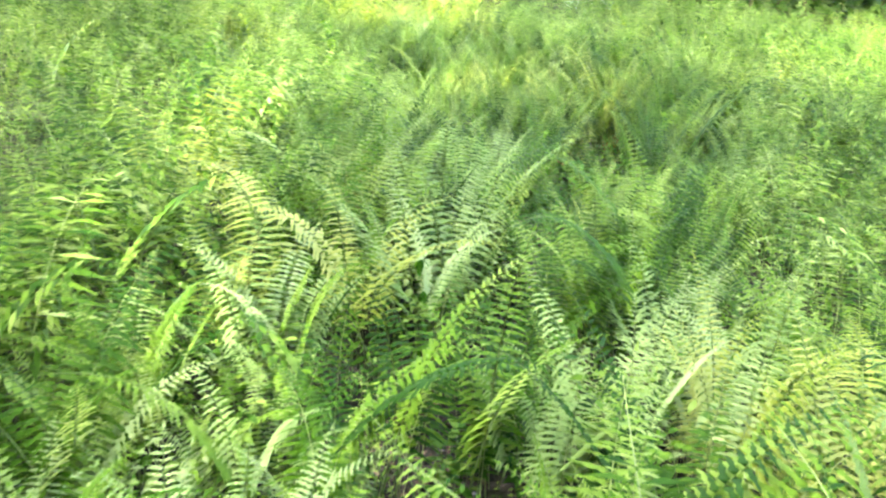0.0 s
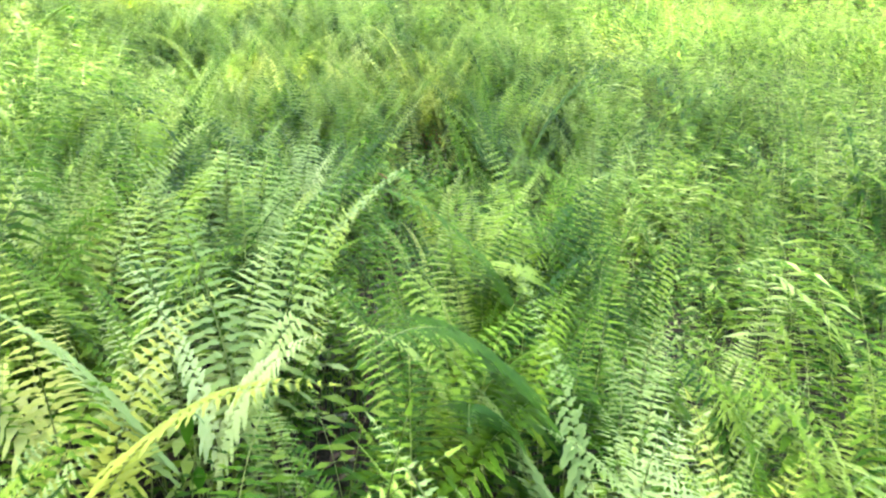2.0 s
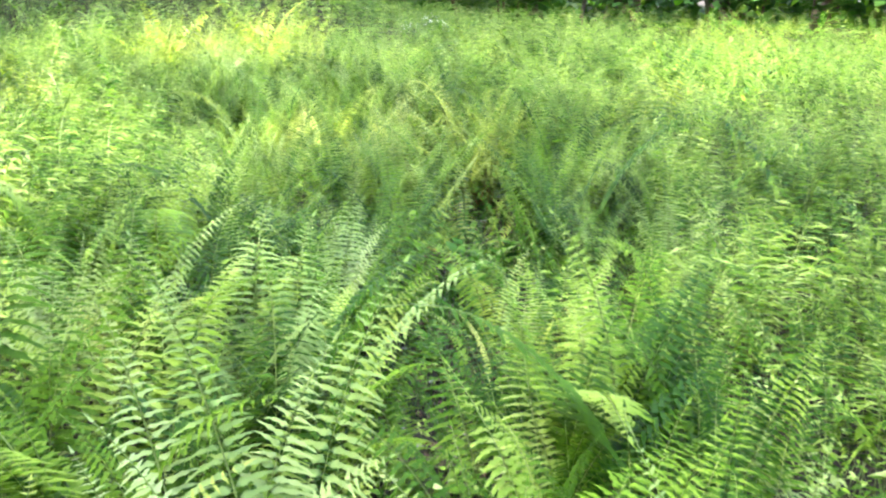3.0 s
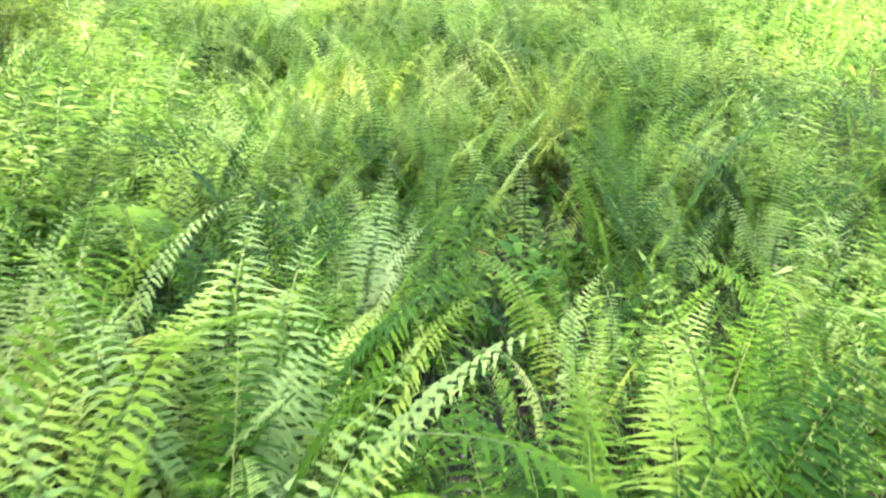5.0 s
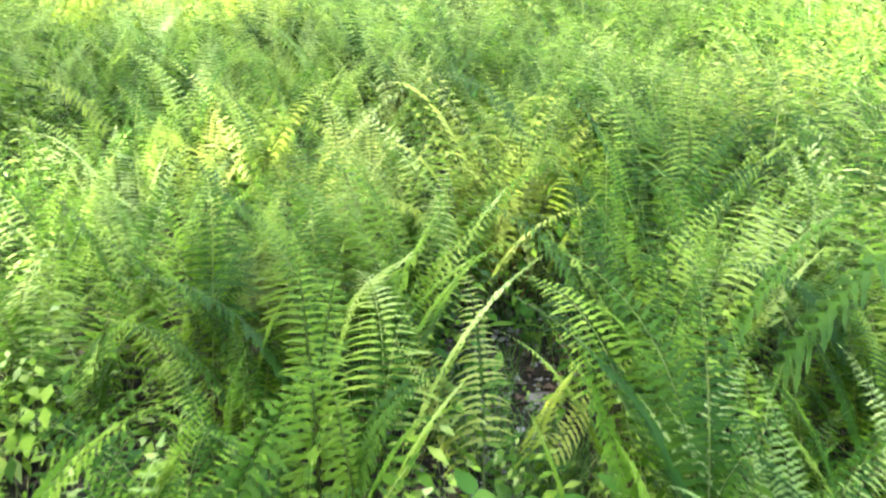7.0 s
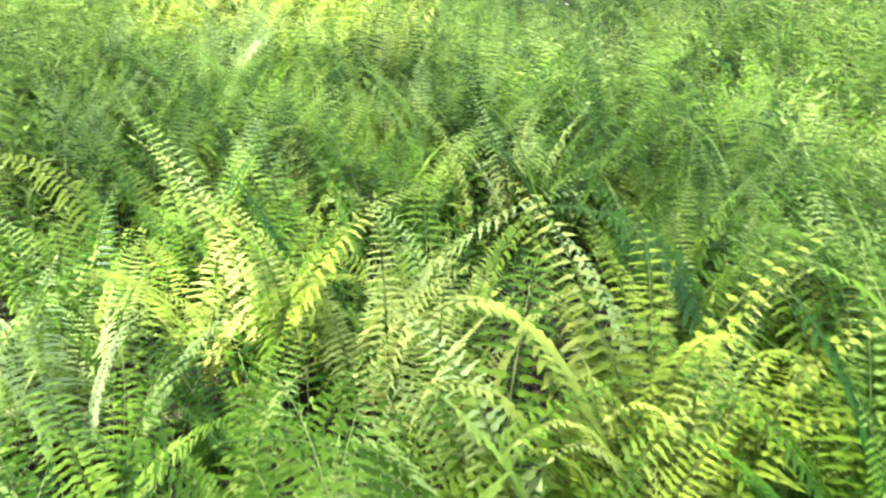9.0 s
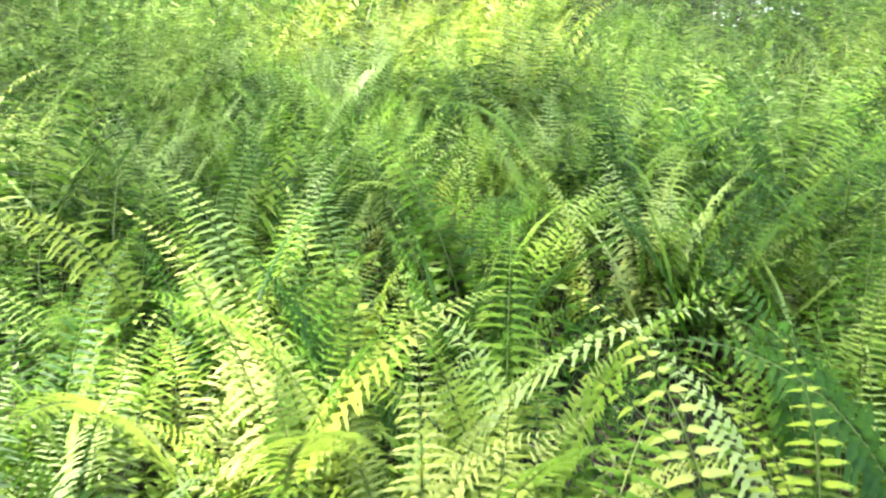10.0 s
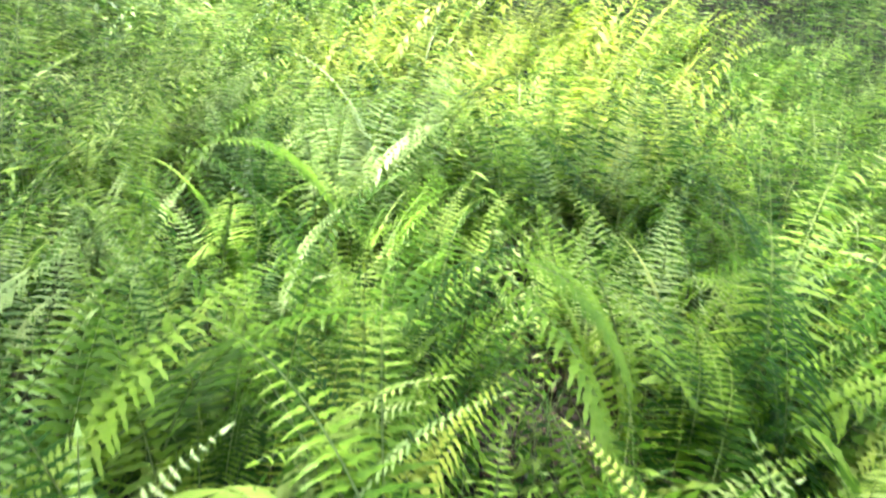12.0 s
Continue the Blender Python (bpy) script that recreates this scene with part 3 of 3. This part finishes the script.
def build_trees():
    r = np.random.default_rng(5)
    protos = []
    for k in range(3):
        t = tagged(new("tree"), "tall broadleaved tree with dark bark at the wood's edge", "tree", "trees round the clearing")
        part("trunk", trunk_mesh(r, 11, 0.2 + 0.05 * k, 9), t)
        v, f = leaf_cloud(crown_points(r, 700, 8.0, 4.4, 46), r, 0.85)
        part("crown", mesh_of("crown", v, [f], [M_TREE]), t, "leafy green crown")
        protos.append(t)
    spots = []
    for k in range(56):
        a = 6.283 * k / 56 + r.uniform(-0.05, 0.05)
        d = r.uniform(27, 36)
        spots.append((0.5 + d * math.sin(a), 6 + d * math.cos(a)))
    for k, (x, y) in enumerate(spots):
        if k < 3:
            protos[k].location = (x, y, 0)
            continue
        copy_thing(protos[k % 3], pose(x, y, 0, 0, 0, r.uniform(0, 360)) @ Matrix.Scale(r.uniform(1.5, 2.0), 4))
    # unseen crowns added between the sun and the ferns, with gaps for the sun flecks
    for k, (x, y) in enumerate([(-9.5, 1.0), (-10.0, 6.0), (-9.5, 11.0), (-12.0, 15.0), (-5.0, 3.0), (-5.2, 7.5), (-6.9, 11.5), (-13.0, 19.5), (-5.4, 20.0), (-9.0, 19.5), (-8.0, 25.0)]):
        tall = 1.5 if k > 8 else 1.0
        t = tagged(new("tree"), "tall broadleaved tree, its unseen crown added to shade the ferns", "tree", "trees round the clearing")
        t.location = (x, y, 0)
        part("trunk", trunk_mesh(r, 16 * tall, 0.24 * tall, 10), t)
        own = np.random.default_rng(60 + k)
        p = crown_points(own, 5000, 13.0 * tall, 4.6 * tall, 80)
        w = p + (x, y, 0)
        s = np.array(SUN_DIR)
        hit = w - s * ((w[:, 2] - 0.75) / s[2])[:, None]
        free = np.ones(len(p), bool)
        for cx, cy, cr in LIT:
            free &= np.hypot(hit[:, 0] - cx, hit[:, 1] - cy) > cr
        v, f = leaf_cloud(p[free], own, 0.27 * tall)
        part("crown", mesh_of("crown", v, [f], [M_TREE]), t, "leafy green crown with gaps cut for sun flecks")


build_trees()


def build_shrubs():
    r = np.random.default_rng(6)
    protos = []
    for k in range(3):
        b = tagged(new("shrub"), "dark green bushy shrub under the wood's edge", "shrub", "shrubs at the wood's edge")
        part("trunk", trunk_mesh(r, 2.2, 0.06, 7), b)
        p = crown_points(r, 700, 1.9, 1.9, 30)
        p[:, 2] = np.abs(p[:, 2])
        v, f = leaf_cloud(p, r, 0.34)
        part("crown", mesh_of("crown", v, [f], [M_TREE]), b, "leafy dark green crown")
        protos.append(b)
    for k in range(96):
        a = 6.283 * k / 96 + r.uniform(-0.04, 0.04)
        d = r.uniform(25, 29)
        m = pose(0.5 + d * math.sin(a), 6 + d * math.cos(a), 0, 0, 0, r.uniform(0, 360))
        if k < 3:
            protos[k].matrix_world = m
        else:
            copy_thing(protos[k % 3], m @ Matrix.Scale(r.uniform(1.0, 1.7), 4))


build_shrubs()


def build_far_woods():
    r = np.random.default_rng(8)
    n = 16000
    a, d = r.uniform(0, 6.283, n), r.uniform(31, 45, n)
    p = np.stack([0.5 + d * np.sin(a), 6 + d * np.cos(a), 11 * r.random(n) ** 2.2], 1)
    v, f = leaf_cloud(p, r, 1.5)
    tagged(new("far_woods", mesh_of("far_woods", v, [f], [M_TREE])), "dark leafy woods standing round the clearing", "woods", kind="stuff")


build_far_woods()


# ---- small plants and litter on the trodden line ----
def leaf_mesh(name, length, width, mat, fold=0.18, droop=0.3, n=6):
    """A pointed oval leaf with a folded midrib, along +y."""
    t = np.linspace(0, 1, n)
    w = width / 2 * np.sin(math.pi * t ** 0.75) ** 0.9
    z = -droop * length * t ** 2
    mid = np.stack([0 * t, length * t, z], 1)
    lf = np.stack([-w, length * t, z + fold * w], 1)
    rt = np.stack([w, length * t, z + fold * w], 1)
    v = np.concatenate([mid, lf, rt])
    q = [(i, i + 1, n + i + 1, n + i) for i in range(n - 1)] + [(2 * n + i, 2 * n + i + 1, i + 1, i) for i in range(n - 1)]
    return mesh_of(name, v, [q], [mat])


def stem_mesh(name, height, radius, mat, bend=0.05, n=6, m=5):
    t = np.linspace(0, 1, n)
    line = np.stack([bend * np.sin(2.2 * t), bend * 0.6 * t ** 2, height * t], 1)
    a = np.arange(m) * 2 * math.pi / m
    ring = line[:, None] + (radius * (1 - 0.6 * t))[:, None, None] * np.stack([np.cos(a), np.sin(a), 0 * a], 1)[None]
    q = [(i * m + k, i * m + (k + 1) % m, (i + 1) * m + (k + 1) % m, (i + 1) * m + k) for i in range(n - 1) for k in range(m)]
    return mesh_of(name, ring.reshape(-1, 3), [q], [mat]), line


def build_herbs():
    r = np.random.default_rng(11)
    oval = [leaf_mesh("leaf", 0.075, 0.032, M_HERB), leaf_mesh("leaf", 0.06, 0.028, M_HERB, droop=0.5), leaf_mesh("leaf", 0.09, 0.034, M_HERB, droop=0.15)]
    for k in range(46):
        y = r.uniform(2.0, 11.5) if k > 16 else r.uniform(5.0, 7.4)
        x = float(trail(y)) + r.normal(0, 0.13)
        herb = tagged(new("herb"), "low leafy green herb growing on the trodden line", "herb", "herbs on the trodden line")
        herb.location = (x, y, float(ground_z(x, y)))
        h = r.uniform(0.10, 0.26)
        me, line = stem_mesh("stem", h, 0.0022, M_STIPE, r.normal(0, 0.03))
        part("stem", me, herb)
        for i in range(r.integers(6, 12)):
            f = part("leaf", oval[r.integers(3)], herb)
            p = line[min(5, 1 + i // 2)]
            f.matrix_local = Matrix.Translation(p) @ Matrix.Rotation(2.4 * i + r.normal(0, 0.3), 4, "Z") @ Matrix.Rotation(r.uniform(-0.1, 0.6), 4, "X") @ Matrix.Scale(r.uniform(0.7, 1.25), 4)
    # a bushy clump of broad-leaved herbs
    broad = [leaf_mesh("leaf", 0.085, 0.046, M_HERB, droop=0.25), leaf_mesh("leaf", 0.065, 0.04, M_HERB, droop=0.5)]
    for k in range(13):
        x, y = 1.11 + r.normal(0, 0.085), 5.62 + r.normal(0, 0.12)
        herb = tagged(new("herb"), "bushy broad-leaved green herb in a dense clump", "herb", "herbs in a broad-leaved clump")
        herb.location = (x, y, float(ground_z(x, y)))
        me, line = stem_mesh("stem", r.uniform(0.16, 0.34), 0.0025, M_STIPE, r.normal(0, 0.05))
        part("stem", me, herb)
        for i in range(r.integers(9, 13)):
            f = part("leaf", broad[r.integers(2)], herb)
            f.matrix_local = Matrix.Translation(line[min(5, 1 + i // 2)]) @ Matrix.Rotation(2.4 * i + r.normal(0, 0.3), 4, "Z") @ Matrix.Rotation(r.uniform(-0.3, 0.6), 4, "X") @ Matrix.Scale(r.uniform(0.7, 1.25), 4)
    # vines whose pointed leaves hang from a thin stem
    point = leaf_mesh("leaf", 0.055, 0.026, M_HERB, fold=0.25, droop=0.25)
    for x, y, h in [(0.66, 5.20, 0.60), (1.60, 8.66, 0.58), (1.68, 8.60, 0.50), (-0.05, 2.75, 0.55)]:
        vine = tagged(new("vine"), "thin climbing vine with pointed hanging leaves", "vine", "vines among the ferns")
        vine.location = (x, y, float(ground_z(x, y)))
        me, line = stem_mesh("stem", h, 0.002, M_STIPE, 0.06)
        part("stem", me, vine)
        for i in range(9):
            f = part("leaf", point, vine)
            f.matrix_local = Matrix.Translation(line[min(5, 2 + i // 2)]) @ Matrix.Rotation(1.9 * i, 4, "Z") @ Matrix.Rotation(r.uniform(-1.3, -0.6), 4, "X") @ Matrix.Scale(r.uniform(0.8, 1.2), 4)


def build_white_flowers():
    r = np.random.default_rng(13)
    oval = leaf_mesh("leaf", 0.09, 0.026, M_HERB)
    a = np.arange(10) * 2 * math.pi / 10
    rim = np.stack([np.cos(a), np.sin(a), 0.25 + 0 * a], 1) * np.where(np.arange(10) % 2, 0.011, 0.005)[:, None]
    v = np.concatenate([[[0, 0, 0]], rim])
    bloom = mesh_of("flower", v, [[(0, 1 + i, 1 + (i + 1) % 10) for i in range(10)]], [M_PETAL])
    for x, y, h in [(2.0, 12.7, 1.08), (2.25, 12.9, 1.02), (1.86, 13.0, 0.98)]:
        plant = tagged(new("flowering_plant"), "tall plant with clusters of small white flowers", "wildflower", "white wildflowers")
        plant.location = (x, y, float(ground_z(x, y)))
        me, line = stem_mesh("stem", h, 0.004, M_STIPE, 0.08)
        part("stem", me, plant)
        for i in range(10):
            f = part("leaf", oval, plant)
            f.matrix_local = Matrix.Translation(line[1 + i % 5]) @ Matrix.Rotation(2.4 * i, 4, "Z") @ Matrix.Rotation(0.3, 4, "X")
        for i in range(22):
            f = part("flower", bloom, plant)
            p = Vector(line[-1]) + Vector((r.normal(0, 0.055), r.normal(0, 0.055), r.normal(0, 0.035)))
            f.matrix_local = Matrix.Translation(p) @ Matrix.Rotation(r.uniform(-0.7, 0.7), 4, "X") @ Matrix.Scale(r.uniform(0.8, 1.4), 4)


def build_litter():
    r = np.random.default_rng(17)
    # dead leaves
    n = 2600
    y = r.uniform(1.5, 12, n)
    x = trail(y) + r.normal(0, 0.26, n)
    c = np.stack([x, y, ground_z(x, y) + r.uniform(0.004, 0.02, n)], 1)
    d = np.stack([np.cos(t := r.uniform(0, 6.28, n)), np.sin(t), r.normal(0, 0.2, n)], 1)
    w = np.stack([-np.sin(t), np.cos(t), r.normal(0, 0.25, n)], 1)
    L = r.uniform(0.02, 0.06, n)[:, None]
    up = np.array([0, 0, 1.0])
    v = np.stack([c, c + L * (0.35 * d + 0.28 * w) + 0.012 * up, c + L * d + 0.006 * up, c + L * (0.35 * d - 0.28 * w) + 0.012 * up], 1).reshape(-1, 3)
    k = np.arange(n)[:, None] * 4
    me = mesh_of("leaf_litter", v, [np.concatenate([k + (0, 2, 1), k + (0, 3, 2)])], [M_LITTER], smooth=False)
    tagged(new("leaf_litter", me), "brown dead leaves and fern bits on bare soil", "leaf litter", kind="stuff")
    # small stones
    octa = np.array([(1, 0, 0), (0, 1, 0), (-1, 0, 0), (0, -1, 0), (0, 0, 0.6), (0.7, 0.7, 0.3), (-0.7, 0.7, 0.3), (-0.7, -0.7, 0.3), (0.7, -0.7, 0.3)])
    tri = np.array([(0, 5, 4), (5, 1, 4), (1, 6, 4), (6, 2, 4), (2, 7, 4), (7, 3, 4), (3, 8, 4), (8, 0, 4)])
    n = 900
    y = np.r_[r.normal(6.35, 0.35, 350), r.normal(7.5, 0.3, 300), r.uniform(2, 11, 250)]
    x = trail(y) + r.normal(0, 0.13, n)
    s = r.uniform(0.004, 0.016, n) * np.where(r.random(n) < 0.06, 2.0, 1)
    V = octa[None] * s[:, None, None] * r.uniform(0.7, 1.3, (n, 9, 3)) + np.stack([x, y, ground_z(x, y) - 0.001], 1)[:, None]
    F = (tri[None] + np.arange(n)[:, None, None] * 9).reshape(-1, 3)
    me = mesh_of("pebbles", V.reshape(-1, 3), [F], [M_STONE], smooth=False)
    tagged(new("pebbles", me), "small grey stones scattered on the bare soil", "pebbles", kind="stuff")
    # grass blades
    n = 2600
    y = np.r_[r.uniform(1.6, 11.5, 1500), r.normal(6.0, 0.5, 1100)]
    tuft = np.round(y * 7) / 7
    x = trail(y) + 0.2 * np.sin(tuft * 37.0) + r.normal(0, 0.07, n)
    h = r.uniform(0.07, 0.24, n)[:, None]
    a = r.uniform(0, 6.28, n)
    d = np.stack([np.cos(a), np.sin(a), 0 * a], 1)
    w = np.stack([-np.sin(a), np.cos(a), 0 * a], 1) * 0.0022
    b = np.stack([x, y, ground_z(x, y)], 1)
    rows = []
    for t in (0, 0.4, 0.75):
        mid = b + h * (t * up + 0.55 * t ** 2 * d)
        rows += [mid - w * (1 - 0.6 * t), mid + w * (1 - 0.6 * t)]
    rows.append(b + h * (0.88 * up + 0.62 * d))
    V = np.stack(rows, 1).reshape(-1, 3)
    k = np.arange(n)[:, None] * 7
    me = mesh_of("grass", V, [np.concatenate([k + (0, 1, 3, 2), k + (2, 3, 5, 4)]), k + (4, 5, 6)], [M_GRASS])
    tagged(new("grass", me), "thin green grass blades on the trodden line", "grass", kind="stuff")
    # single fallen things
    red = leaf_mesh("fallen_leaf", 0.07, 0.045, M_RUST, fold=0.5, droop=-0.1)
    for x, y, z in [(0.86, 5.45, 0.26), (1.50, 7.40, 0.05), (1.60, 7.43, 0.06)]:
        ob = tagged(new("fallen_leaf", red), "curled rust-red dead leaf lying on the plants", "fallen leaf", "fallen red leaves")
        ob.matrix_world = pose(x, y, z, 20, 15, 80 * x)
    for x, y, turn, size in [(1.35, 7.62, 30, 0.30), (0.95, 6.42, 75, 0.24), (1.28, 8.85, -20, 0.35), (0.66, 9.95, 60, 0.28)]:
        me, _ = stem_mesh("twig", size, 0.006, M_TWIG, 0.04)
        ob = tagged(new("twig", me), "dry grey-brown twig lying on the soil", "twig", "dry twigs")
        ob.matrix_world = pose(x, y, float(ground_z(x, y)) + 0.008, 90, 0, turn)


def build_red_stems():
    r = np.random.default_rng(19)
    for k in range(7):
        x, y = 1.54 + r.normal(0, 0.05), 7.40 + r.normal(0, 0.04)
        me, _ = stem_mesh("dry_stem", r.uniform(0.12, 0.26), 0.0035, M_STIPE_RED, r.normal(0, 0.05))
        ob = tagged(new("dry_stem", me), "rust-red dry fern stalk standing in the soil", "fern stalk", "dry red stalks")
        ob.matrix_world = pose(x, y, float(ground_z(x, y)), r.normal(0, 12), r.normal(0, 12), 0)


build_herbs()
build_white_flowers()
build_litter()
build_red_stems()
